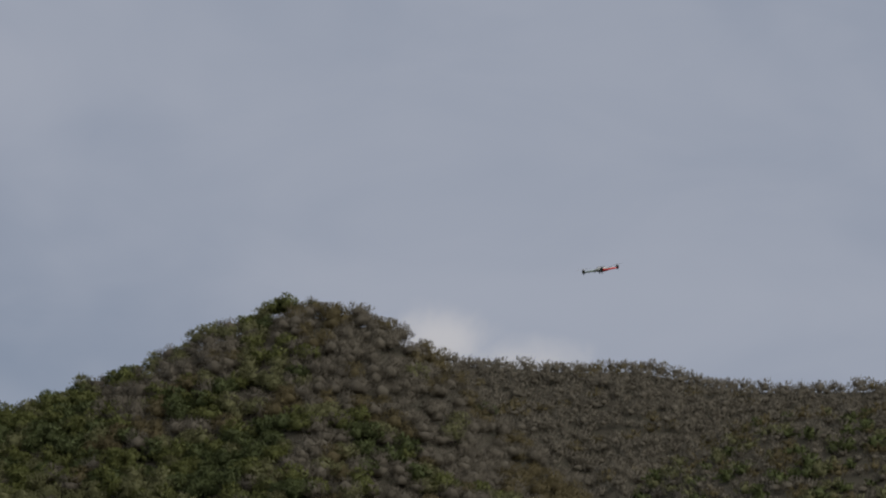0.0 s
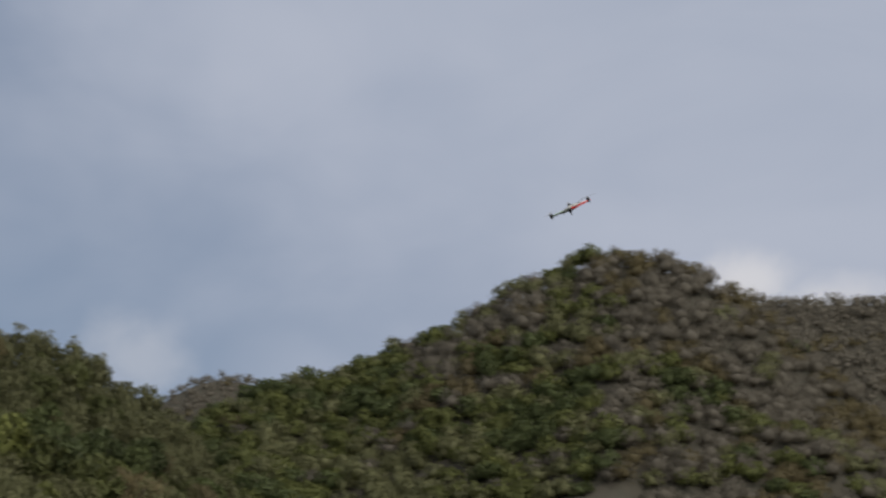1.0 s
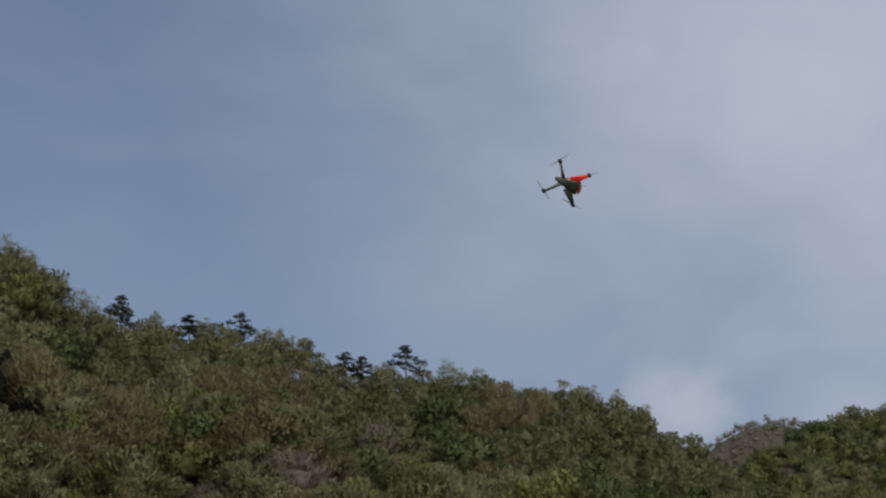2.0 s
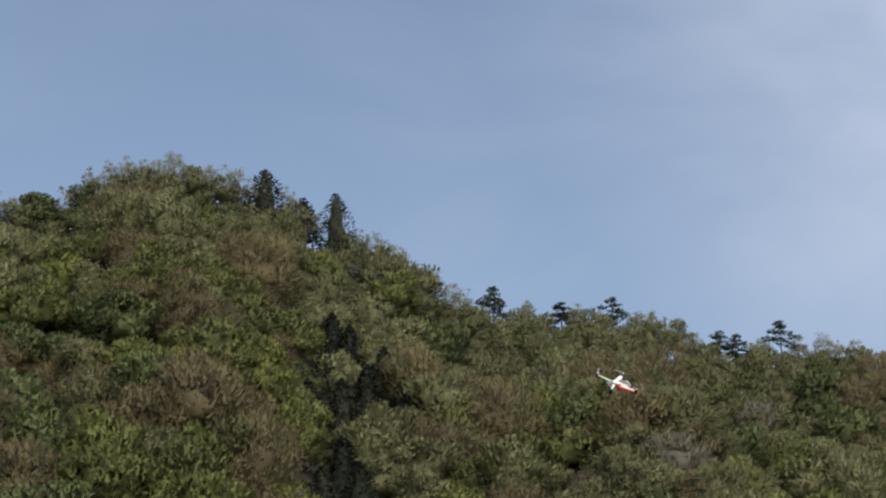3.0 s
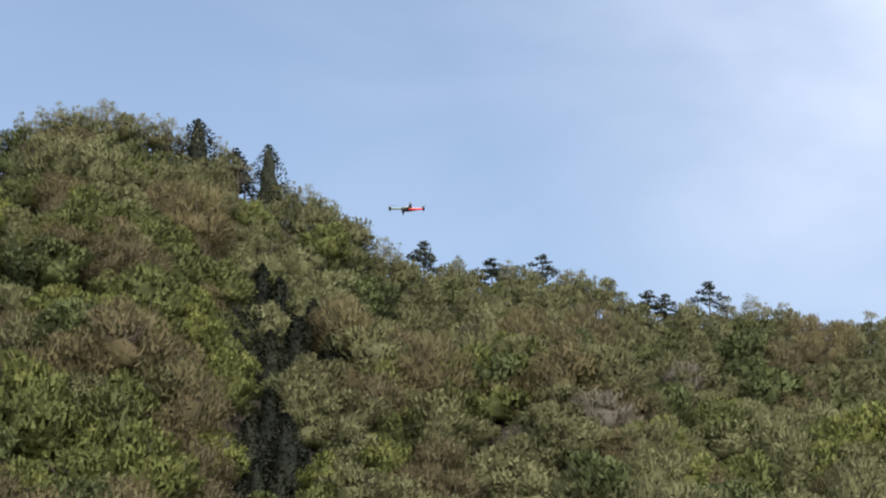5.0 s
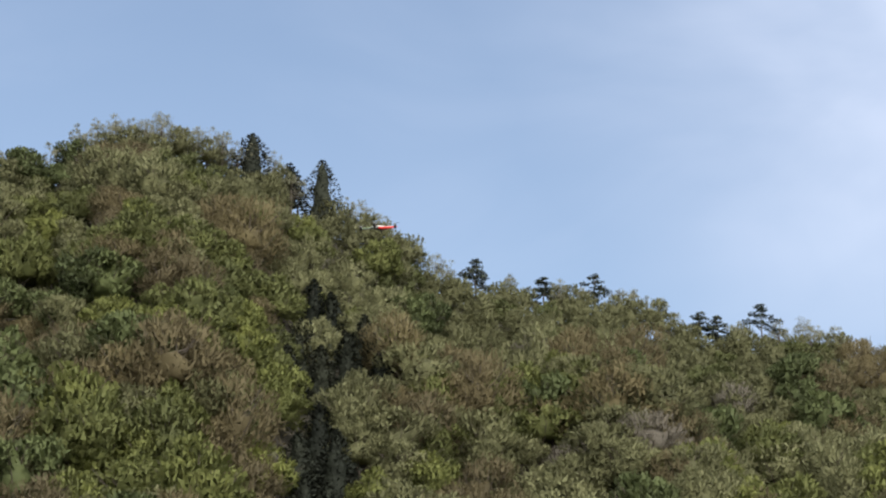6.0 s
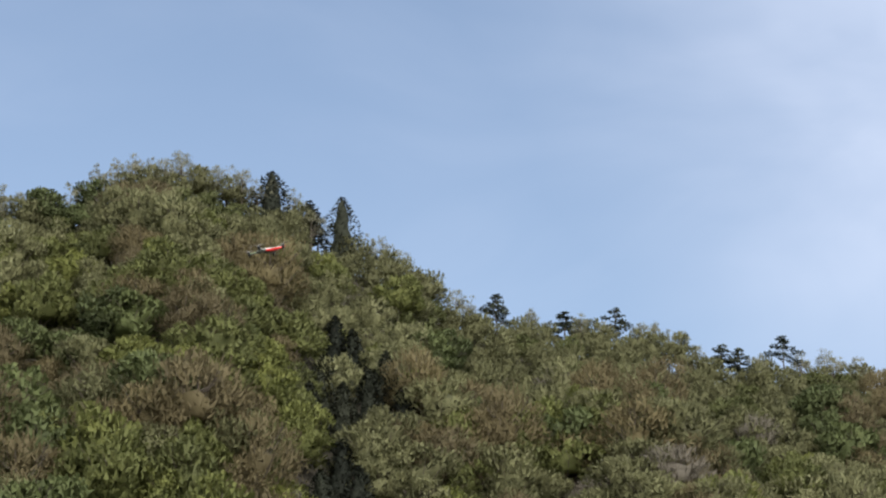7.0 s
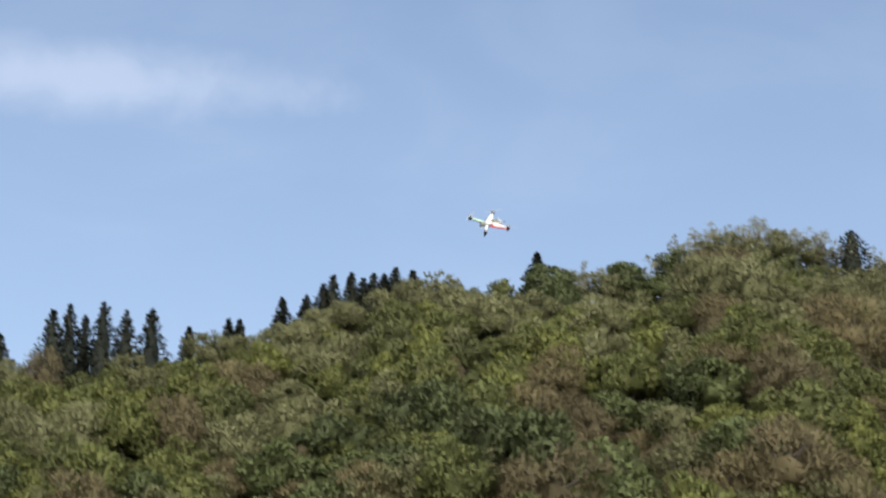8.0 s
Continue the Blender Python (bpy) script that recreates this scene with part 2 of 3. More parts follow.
def build_ground():
    turns = np.concatenate([np.arange(-180, -42, 4.0), np.arange(-42, 56, 0.45), np.arange(56, 180, 4.0)])
    dist = np.concatenate([np.arange(20, 320, 30.0), np.arange(320, 1300, 7.0), np.arange(1300, 2400, 12.0), np.arange(2400, 2500, 25.0), np.arange(2500, 4801, 230.0)])
    t, r = np.meshgrid(turns, dist, indexing="ij")
    z = land(t, r)
    a = np.radians(t)
    verts = np.stack([r * np.sin(a), r * np.cos(a), z], -1).reshape(-1, 3)
    n, k = len(turns), len(dist)
    i, j = np.meshgrid(np.arange(n), np.arange(k - 1), indexing="ij")
    i2 = (i + 1) % n
    quads = np.stack([i * k + j, i * k + j + 1, i2 * k + j + 1, i2 * k + j], -1).reshape(-1, 4)
    centre = len(verts)
    verts = np.concatenate([verts, [[0, 0, 0]]])
    fan = np.stack([np.full(n, centre), np.arange(n) * k, (np.arange(n) + 1) % n * k], -1)
    ob = new("ground", mesh_of("ground", verts, [quads, fan], [M_SOIL], smooth=True))
    tagged(ob, "flat valley meadow rising into steep wooded hills", "ground", kind="structure")


build_ground()


# ---------- trees ----------
def sprays(rng, centres, facing, axis, length, width, fan=0.5):
    """Leaf sprays: one small blade per centre along its axis; fan 1 spreads to the tip, 0 ends in a point."""
    n = len(centres)
    axis = axis / (np.linalg.norm(axis, axis=1, keepdims=True) + 1e-9)
    nrm = facing + rng.normal(0, 0.45, (n, 3))
    v = np.cross(nrm, axis)
    v /= np.linalg.norm(v, axis=1, keepdims=True) + 1e-9
    face = np.cross(axis, v)
    a = length * rng.uniform(0.55, 1.5, (n, 1)) / 2
    b = width * rng.uniform(0.55, 1.5, (n, 1)) / 2
    way = np.where(rng.uniform(0, 1, (n, 1)) < fan, 1, -1)
    skew = rng.uniform(-0.6, 0.6, (n, 1))
    verts = np.stack([centres - axis * a * way + v * b * skew, centres + axis * a * way + v * b, centres + axis * a * way * 0.85 - v * b], 1).reshape(-1, 3)
    # shade as part of a soft mass: mostly the crown's own normal
    face *= np.where((face * facing).sum(1, keepdims=True) < 0, -1, 1)
    shade = 0.85 * facing / (np.linalg.norm(facing, axis=1, keepdims=True) + 1e-9) + 0.15 * face
    shade /= np.linalg.norm(shade, axis=1, keepdims=True) + 1e-9
    return verts, np.arange(3 * n).reshape(-1, 3), np.repeat(shade, 3, 0)


def ball(subdivisions):
    bm = bmesh.new()
    bmesh.ops.create_icosphere(bm, subdivisions=subdivisions, radius=1)
    v = np.array([p.co[:] for p in bm.verts])
    f = np.array([[p.index for p in q.verts] for q in bm.faces])
    bm.free()
    return v, f


NO_QUADS = np.zeros((0, 4), int)
BALLS = {1: ball(1)}


def round_crown(seed, count, length, slim=0.4, height=10.0, wide=4.5, loose=0.15, core=0.6, fine=1, fan=0.6, lift=0.5):
    """A broadleaf crown: a dome of unequal boughs of foliage, feathered with sprays that point up and outwards."""
    rng = np.random.RandomState(seed)
    boughs = rng.randint(20, 28)
    mid = np.array([0, 0, height * 0.52])
    reach = np.array([wide, wide, height * 0.46])
    k = np.arange(boughs) + 0.5
    up = 1 - 1.6 * k / boughs
    round_ = np.sqrt(np.maximum(1 - up * up, 0))
    turn = k * 2.4 + rng.uniform(0, 0.9, boughs)
    way = np.stack([round_ * np.cos(turn), round_ * np.sin(turn), up], -1) + rng.normal(0, 0.16, (boughs, 3))
    way /= np.linalg.norm(way, axis=1, keepdims=True)
    where = way * reach * rng.uniform(0.55, 0.86, (boughs, 1))
    radius = wide * rng.uniform(0.2, 0.38, boughs)
    pick = rng.choice(boughs, count, p=radius ** 2 / (radius ** 2).sum())
    out = rng.normal(0, 1, (count, 3))
    out /= np.linalg.norm(out, axis=1, keepdims=True)
    out = out + way[pick] * 0.55 + np.array([0, 0, 0.25])
    out /= np.linalg.norm(out, axis=1, keepdims=True)
    depth = rng.uniform(0.7 - loose, 1.12 + loose * 0.5, (count, 1))
    at = mid + where[pick] + out * radius[pick][:, None] * depth * np.array([1.15, 1.15, 0.85])
    at = np.where(rng.uniform(0, 1, (count, 1)) < 0.1, mid + (at - mid) * 0.8, at)
    dome = (at - mid) / reach
    dome /= np.linalg.norm(dome, axis=1, keepdims=True) + 1e-9
    axis = 0.45 * dome + np.array([0, 0, lift]) + rng.normal(0, 0.42, (count, 3))
    verts, tris, shade = sprays(rng, at, 0.38 * out + 0.62 * dome + np.array([0, 0, 0.15]), axis, length, length * slim, fan)
    # the leafy heart of the crown: along each direction, out to the farthest bough
    bv, bf = BALLS[fine]
    b = bv @ where.T
    room = b * b - (where ** 2).sum(1) + radius ** 2
    far = np.maximum((b + np.sqrt(np.maximum(room, 0)) * (room > 0)).max(1), wide * 0.42)
    far = far * core * (1 + rng.normal(0, 0.14, len(bv)))
    return np.concatenate([verts, bv * far[:, None] + mid]), NO_QUADS, np.concatenate([tris, bf + len(verts)]), np.concatenate([shade, bv])


def spire_crown(seed, count, height=18.0, wide=2.7, start=0.12, blunt=0.0, size=1.1, gaps=0.15):
    """A conifer: tiers of drooping sprays round a narrow core."""
    rng = np.random.RandomState(seed)
    h = 1 - rng.uniform(0, 1, count) ** 0.8
    h = start + (1 - start) * np.clip(h * 1.02, 0, 1)
    a = rng.uniform(0, 6.283, count)
    shape = (1 - (h - start) / (1 - start)) ** (0.85 - 0.45 * blunt) * (1 + 0.13 * np.sin(h * 75 + seed) * (1 + gaps)) + 0.02
    lobes = 1 + 0.22 * np.sin(a * 3 + h * 20 + seed)
    r = wide * shape * lobes * rng.uniform(0.75, 1.08, count)
    at = np.stack([r * np.cos(a), r * np.sin(a), h * height - 0.25 * r], -1)
    nrm = np.stack([np.cos(a), np.sin(a), np.full(count, 0.7)], -1)
    axis = np.stack([np.cos(a), np.sin(a), np.full(count, 0.25)], -1) + rng.normal(0, 0.4, (count, 3))
    verts, tris, shade = sprays(rng, at, nrm, axis, size, size * 0.5, 0.4)
    k, m = 8, 10
    rings = []
    for j in range(m):
        hh = start + (1 - start) * j / (m - 1)
        rr = wide * 0.46 * (1 - j / (m - 1)) ** (0.85 - 0.45 * blunt) + 0.03
        ang = np.arange(k) / k * 6.283
        wob = 1 + 0.2 * np.sin(ang * 3 + j * 2 + seed)
        rings.append(np.stack([rr * wob * np.cos(ang), rr * wob * np.sin(ang), np.full(k, hh * height * 0.985)], -1))
    cv = np.concatenate(rings)
    i, j = np.meshgrid(np.arange(k), np.arange(m - 1), indexing="ij")
    cq = np.stack([j * k + i, j * k + (i + 1) % k, (j + 1) * k + (i + 1) % k, (j + 1) * k + i], -1).reshape(-1, 4)
    cn = cv * np.array([1, 1, 0]) + np.array([0, 0, 0.5])
    cn /= np.linalg.norm(cn, axis=1, keepdims=True)
    return np.concatenate([verts, cv]), cq + len(verts), tris, np.concatenate([shade, cn])


def pine_crown(seed, count, height=13.0, wide=3.6, size=0.8):
    """A red pine: flat, uneven pads of needles on level boughs, with sky between them."""
    rng = np.random.RandomState(seed)
    pads = rng.randint(12, 16)
    hs = np.linspace(0.5, 0.97, pads)
    ang = np.arange(pads) * 2.4 + rng.uniform(0, 1, pads)
    off = wide * (1.03 - hs) * rng.uniform(0.7, 1.9, pads)
    off[-1] = 0.15
    where = np.stack([off * np.cos(ang), off * np.sin(ang), hs * height], -1)
    radius = wide * rng.uniform(0.3, 0.45, pads) * (1.5 - hs)
    pick = rng.choice(pads, count, p=radius ** 2 / (radius ** 2).sum())
    out = rng.normal(0, 1, (count, 3))
    out /= np.linalg.norm(out, axis=1, keepdims=True)
    at = where[pick] + out * radius[pick][:, None] * np.array([1, 1, 0.33]) * rng.uniform(0.2, 1.1, (count, 1)) ** 0.5
    axis = out * np.array([1, 1, 0.3]) + rng.normal(0, 0.5, (count, 3))
    verts, tris, shade = sprays(rng, at, out + np.array([0, 0, 0.4]), axis, size, size * 0.55, 0.5)
    return verts, NO_QUADS, tris, shade


def tube(path, radii, sides=6):
    """Vertices and quads of a tapered tube along a path."""
    path = np.asarray(path, float)
    verts, quads = [], []
    for p, r in zip(range(len(path)), radii):
        d = path[min(p + 1, len(path) - 1)] - path[max(p - 1, 0)]
        d /= np.linalg.norm(d)
        u = np.cross(d, [0.31, 0.95, 0.05])
        u /= np.linalg.norm(u)
        v = np.cross(d, u)
        for k in range(sides):
            a = 6.283 * k / sides
            verts.append(path[p] + r * (u * math.cos(a) + v * math.sin(a)))
    for p in range(len(path) - 1):
        for k in range(sides):
            quads.append((p * sides + k, p * sides + (k + 1) % sides, (p + 1) * sides + (k + 1) % sides, (p + 1) * sides + k))
    return np.array(verts), np.array(quads)


def trunk_and_limbs(seed, height, thick, limbs, reach, top=0.85, twigs=0):
    """A tapered, slightly bent trunk with rising limbs (and twigs on them)."""
    rng = np.random.RandomState(seed)
    path = [np.array([0, 0, -1.2])]
    for j in range(1, 6):
        path.append(np.array([rng.normal(0, 0.02) * height * j / 5, rng.normal(0, 0.02) * height * j / 5, height * top * j / 5]))
    v, q = tube(path, np.linspace(thick, thick * 0.2, 6) + [thick * 0.4, 0, 0, 0, 0, 0])
    vs, qs, n = [v], [q], len(v)
    for k in range(limbs):
        h = rng.uniform(0.3, 0.78)
        base = np.array([0, 0, height * top * h]) + (path[min(5, int(h * 5))] * np.array([1, 1, 0]))
        a = k * 2.4 + rng.uniform(-0.4, 0.4)
        length = reach * rng.uniform(0.6, 1.0) * (1.15 - 0.6 * h)
        rise = rng.uniform(0.5, 1.0)
        tip = base + length * np.array([math.cos(a), math.sin(a), rise])
        bend = (base + tip) / 2 + np.array([0, 0, -0.12 * length])
        v, q = tube([base, bend, tip], [thick * 0.42, thick * 0.28, thick * 0.1], 4)
        vs.append(v)
        qs.append(q + n)
        n += len(v)
        for w in range(twigs):
            f = rng.uniform(0.35, 1.0)
            start = base + (tip - base) * f
            b = a + rng.uniform(-1.3, 1.3)
            end = start + length * rng.uniform(0.25, 0.5) * np.array([math.cos(b), math.sin(b), rng.uniform(0.3, 1.2)])
            v, q = tube([start, end], [thick * 0.16, thick * 0.06], 3)
            vs.append(v)
            qs.append(q + n)
            n += len(v)
    return np.concatenate(vs), np.concatenate(qs)


KINDS = {
    # kind: material, crown recipe
    "fresh": (M_FRESH, dict(slim=0.5, loose=0.08, core=0.6)),
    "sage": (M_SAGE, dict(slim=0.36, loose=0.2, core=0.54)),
    "russet": (M_RUSSET, dict(slim=0.26, loose=0.3, core=0.42, fan=0.4, lift=0.7)),
    "deep": (M_DEEP, dict(slim=0.55, loose=0.05, core=0.68)),
    "twig": (M_HAZY_TWIG, dict(slim=0.2, loose=0.35, core=0.44, fan=0.3, lift=0.85)),
}
LABELS = {
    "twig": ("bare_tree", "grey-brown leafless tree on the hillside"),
    "fresh": ("broadleaf_tree", "broadleaf tree in fresh yellow-green spring leaf on the hillside"),
    "sage": ("budding_tree", "pale sage-green tree just coming into leaf on the hillside"),
    "russet": ("maple_tree", "russet-brown tree with unopened leaves and bare twigs on the hillside"),
    "deep": ("evergreen_oak", "dense deep green evergreen broadleaf tree on the hillside"),
}
VARIANTS = 4


def tree_thing(name, label, category, trunk, crown, crown_material, group):
    root = new(name)
    root.empty_display_size = 0.5
    tagged(root, label, category, group)
    tv, tq = trunk
    t = new("trunk", mesh_of("trunk", tv, [tq], [M_BARK], smooth=True))
    t.parent = root
    cv, cq, ct, cn = crown
    c = new("crown", mesh_of("crown", cv, [cq, ct], [crown_material], smooth=True, normals=cn))
    c.parent = root
    return root


def scatter(name, r_low, r_high, step, turn_low, turn_high, seed):
    """Tree places on a hill's visible slope: turn, distance, in staggered rows with jitter, crest row first."""
    rng = np.random.RandomState(seed)
    edge = np.arange(-28, 19, 1.0)
    edge_low = [seen_at(a, np.interp(a, (-26, -14, -10, 4, 11, 14, 17), (12, 12, 8.8, 8.4, 8.6, 9.5, 9.5)), 4.0) for a in edge]
    places = []
    back = 0.0
    row = 0
    while True:
        count = 0
        turn = turn_low + rng.uniform(0, 0.4)
        while turn < turn_high:
            rc, zc = crest(name, turn)
            r = rc + 4 - back + rng.uniform(-0.4, 0.4) * step
            low = np.interp(turn, edge, edge_low) if name == "near" else r_low
            if r > low and r < r_high and zc > 12:
                places.append((turn + math.degrees(rng.uniform(-0.35, 0.35) * step / r), r))
                count += 1
            turn += math.degrees(step / max(rc - back, 100)) * rng.uniform(0.85, 1.15)
        if count == 0 and row > 3:
            break
        row += 1
        back += step * 0.92
    return places


# groups of one kind on the near slope: kind, turn, height above the horizon, half width
GROVE_VIEWS = [
    ("russet", -8, 18.4, 6), ("fresh", -6.5, 18.3, 5), ("deep", -9.1, 18.3, 5), ("fresh", -9.1, 17.2, 5), ("russet", -8.3, 17.2, 8), ("russet", -5.4, 17, 8),
    ("fresh", -6.8, 16.7, 5), ("russet", -7.1, 16, 9), ("fresh", -5.3, 15.9, 8), ("fresh", -4.2, 15.3, 7), ("fresh", -7.4, 14.8, 12), ("fresh", -4.9, 14.3, 6),
    ("russet", -6.7, 13.5, 10), ("fresh", -4, 13.4, 10), ("fresh", -9, 12.6, 5), ("fresh", -6.6, 11.9, 8), ("fresh", -8.3, 11.5, 8), ("fresh", -8.1, 10.3, 10),
    ("russet", -5.1, 11.5, 9), ("fresh", -6, 10.3, 6), ("deep", -9, 15.5, 5), ("fresh", -3.2, 16.8, 6), ("fresh", -3.3, 15.5, 5), ("twig", -2.4, 13.8, 5),
    ("russet", -1.6, 13.5, 8), ("russet", 0.4, 13, 8), ("fresh", 1.3, 12.7, 6), ("fresh", -0.2, 11.7, 6), ("fresh", -1.2, 15.9, 5), ("deep", -0.8, 15, 5),
    ("fresh", -0.9, 14, 5), ("fresh", 2.6, 13.5, 5), ("russet", 0.5, 10.7, 8), ("twig", 2.9, 11.7, 5), ("twig", 4, 10.6, 5), ("twig", 1.7, 14.3, 5),
    ("fresh", 7.3, 11.8, 6), ("fresh", 8, 10.8, 6), ("fresh", 10.2, 12.4, 5), ("russet", 9.9, 13.6, 9), ("russet", 8.9, 13, 6), ("twig", 6.3, 13.1, 5),
    ("deep", 8.2, 13.4, 5), ("fresh", 6, 13.7, 5), ("deep", 7.8, 14.4, 5), ("deep", -0.1, 13.6, 5), ("fresh", 6.3, 11.7, 6), ("twig", 5, 12, 5),
    ("russet", -0.8, 12.5, 5), ("deep", -10.1, 18.4, 6), ("deep", -12.1, 17.8, 8), ("fresh", -11.6, 16.8, 7), ("fresh", -9.6, 16.6, 8), ("fresh", -15.4, 16.8, 5),
    ("russet", -19.2, 15.2, 8), ("fresh", -16.4, 14.7, 7), ("fresh", -12.9, 15, 6), ("fresh", -22.5, 14.8, 8), ("russet", -24, 15.6, 8), ("russet", -11.6, 15.1, 9),
    ("twig", -23.4, 16.3, 5), ("sage", -14.9, 17.9, 6), ("fresh", -21.5, 14.3, 6), ("russet", -20.9, 14.1, 6), ("deep", -17.5, 16.5, 5), ("russet", -14.5, 15.8, 6),
]
GROVES = [(k, t, seen_at(t, e), w) for k, t, e, w in GROVE_VIEWS]


def kind_at(hill, turn, r, rng):
    x, y = r * math.sin(radians(turn)), r * math.cos(radians(turn))
    n = float(ripple(x, y, 70, 21)) * 0.9 + rng.normal(0, 0.55)
    m = float(ripple(x, y, 55, 22)) * 0.9 + rng.normal(0, 0.55)
    if hill == "near":
        rc = float(crest("near", turn)[0])
        for k, gt, gr, gw in GROVES:
            if math.hypot((turn - gt) * r / 57.3, (r - gr) * 0.6) < gw * rng.uniform(0.75, 1.15):
                return k
        u = 1 / (1 + math.exp(-2.2 * (0.75 * float(ripple(x, y, 60, 21)) + rng.normal(0, 0.5))))
        if r > rc - 75:
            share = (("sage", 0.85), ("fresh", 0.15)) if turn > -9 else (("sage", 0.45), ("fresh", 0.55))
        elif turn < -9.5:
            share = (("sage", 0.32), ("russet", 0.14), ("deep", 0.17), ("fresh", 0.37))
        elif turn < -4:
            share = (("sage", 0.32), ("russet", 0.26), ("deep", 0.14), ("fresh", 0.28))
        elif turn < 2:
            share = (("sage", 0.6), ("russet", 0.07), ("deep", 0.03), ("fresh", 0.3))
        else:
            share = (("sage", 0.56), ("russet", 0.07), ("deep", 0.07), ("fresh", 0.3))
        for k, part_of in share:
            u -= part_of
            if u <= 0:
                return k
        return share[-1][0]
    if hill == "middle":
        rc = float(crest("middle", turn)[0])
        m += 0.45 if turn > 24.5 else -0.8
        m += 1.0 if r > rc - 80 and turn > 20 else -0.05
        if m > 0.25:
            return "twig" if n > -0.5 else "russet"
        return "deep" if n < -0.4 else "fresh" if n < 0.2 else "sage"
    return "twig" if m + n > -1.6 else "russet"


def build_woods():
    rng = np.random.RandomState(5)
    # full trees of the near hill, each a thing of its own
    made, low = {}, {}
    for k, (mat, recipe) in KINDS.items():
        name, label = LABELS[k]
        made[k] = []
        for v in range(VARIANTS):
            crown = round_crown(100 + v * 7 + len(k), 1900, 0.72, **recipe)
            made[k].append((trunk_and_limbs(200 + v, 10, 0.2, 8, 4.6, 0.85, 3), crown))
        low[k] = [round_crown(300 + v * 5 + len(k), 620, 1.15, **recipe) for v in range(VARIANTS)]
    mid = {k: [round_crown(400 + v * 5 + len(k), 400, 1.15, **{**KINDS[k][1], "core": 0.66}) for v in range(VARIANTS)] for k in KINDS}
    far = {k: [round_crown(500 + v * 5 + len(k), 60, 2.6, **KINDS[k][1]) for v in range(3)] for k in KINDS}
    places = [(t, r, kind_at("near", t, r, rng)) for t, r in scatter("near", 440, 940, 8.8, -26.5, 17, 1)]
    taken = {k: 0 for k in KINDS}
    bases = {}
    rest = []
    order = sorted(range(len(places)), key=lambda i: (abs(places[i][1] - 600) > 90, abs(places[i][0] + 3)))
    for i in order:
        t, r, k = places[i]
        if any(abs(t - ct) * r / 57.3 < cw and -4 < cr - r < deep for ct, cr, cw, deep in CLEAR):
            continue
        rc = float(crest("near", t)[0])
        s = rng.uniform(0.9, 1.3) if r > rc - 18 else rng.uniform(0.9, 1.4) * (1.2 if r < rc - 110 else 1.0)
        s *= {"deep": 0.78, "fresh": 0.85}.get(k, 1.0) if r > rc - 18 else 1.0
        m = Matrix.Translation(spot(t, r, 0.3)) @ pose(0, 0, 0, rng.normal(0, 3), rng.normal(0, 3), rng.uniform(0, 360)) \
            @ Matrix.Diagonal((s * rng.uniform(0.9, 1.15), s * rng.uniform(0.9, 1.15), s * rng.uniform(0.95, 1.15), 1))
        v = rng.randint(VARIANTS)
        if taken[k] < 290:
            taken[k] += 1
            if (k, v) not in bases:
                name, label = LABELS[k]
                bases[k, v] = tree_thing(name, label, "tree", *made[k][v], KINDS[k][0], "trees on the near hillside")
                bases[k, v].matrix_basis = m
            else:
                copy_thing(bases[k, v], m)
        else:
            rest.append((k, low[k][v], m))
    join("near_forest", rest, "mixed spring woodland of green, sage and russet crowns")
    rest = []
    for t, r in scatter("middle", 985, 1200, 7.6, 13, 33, 2):
        k = kind_at("middle", t, r, rng)
        s = rng.uniform(1.15, 1.6)
        rest.append((k, mid[k][rng.randint(VARIANTS)], Matrix.Translation(spot(t, r, 2.6)) @ pose(0, 0, 0, 0, 0, rng.uniform(0, 360)) @ Matrix.Diagonal((s, s, s * rng.uniform(0.78, 0.95), 1))))
    join("middle_forest", rest, "brown and green woodland covering a pointed hill")
    rest = []
    for name, lo, hi, step, a, b, size in (("small", 1660, 1760, 6.0, 12, 18.5, 0.8), ("spur", 1600, 1910, 10, 30.5, 40, 1.5), ("far", 2050, 2360, 10.5, 26.5, 40, 1.85)):
        for t, r in scatter(name, lo, hi, step, a, b, 3):
            k = kind_at(name, t, r, rng)
            if name == "spur":
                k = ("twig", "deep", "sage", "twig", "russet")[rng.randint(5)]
            s = size * rng.uniform(0.8, 1.25)
            rest.append((k, far[k][rng.randint(3)], Matrix.Translation(spot(t, r, 3.2)) @ pose(0, 0, 0, 0, 0, rng.uniform(0, 360)) @ Matrix.Diagonal((s, s, s * rng.uniform(0.76, 0.9), 1))))
    join("far_forest", rest, "distant leafless woodland on the far ridges, grey-brown with haze in the colour")


def join(name, items, label):
    """Many crowns in one mesh, with a slot for each kind of leaf."""
    kinds = list(KINDS)
    verts, quads, tris, slot4, slot3, shade, n = [], [], [], [], [], [], 0
    for k, (v, q, t, nrm), m in items:
        a = np.array(m)
        w = nrm @ np.linalg.inv(a[:3, :3])
        shade.append(w / np.linalg.norm(w, axis=1, keepdims=True))
        verts.append(v @ a[:3, :3].T + a[:3, 3])
        quads.append(q + n)
        tris.append(t + n)
        slot4.append(np.full(len(q), kinds.index(k)))
        slot3.append(np.full(len(t), kinds.index(k)))
        n += len(v)
    me = mesh_of(name, np.concatenate(verts), [np.concatenate(quads), np.concatenate(tris)], [KINDS[k][0] for k in kinds],
                 np.concatenate([np.concatenate(slot4), np.concatenate(slot3)]), True, np.concatenate(shade))
    tagged(new(name, me), label, "forest", kind="stuff")


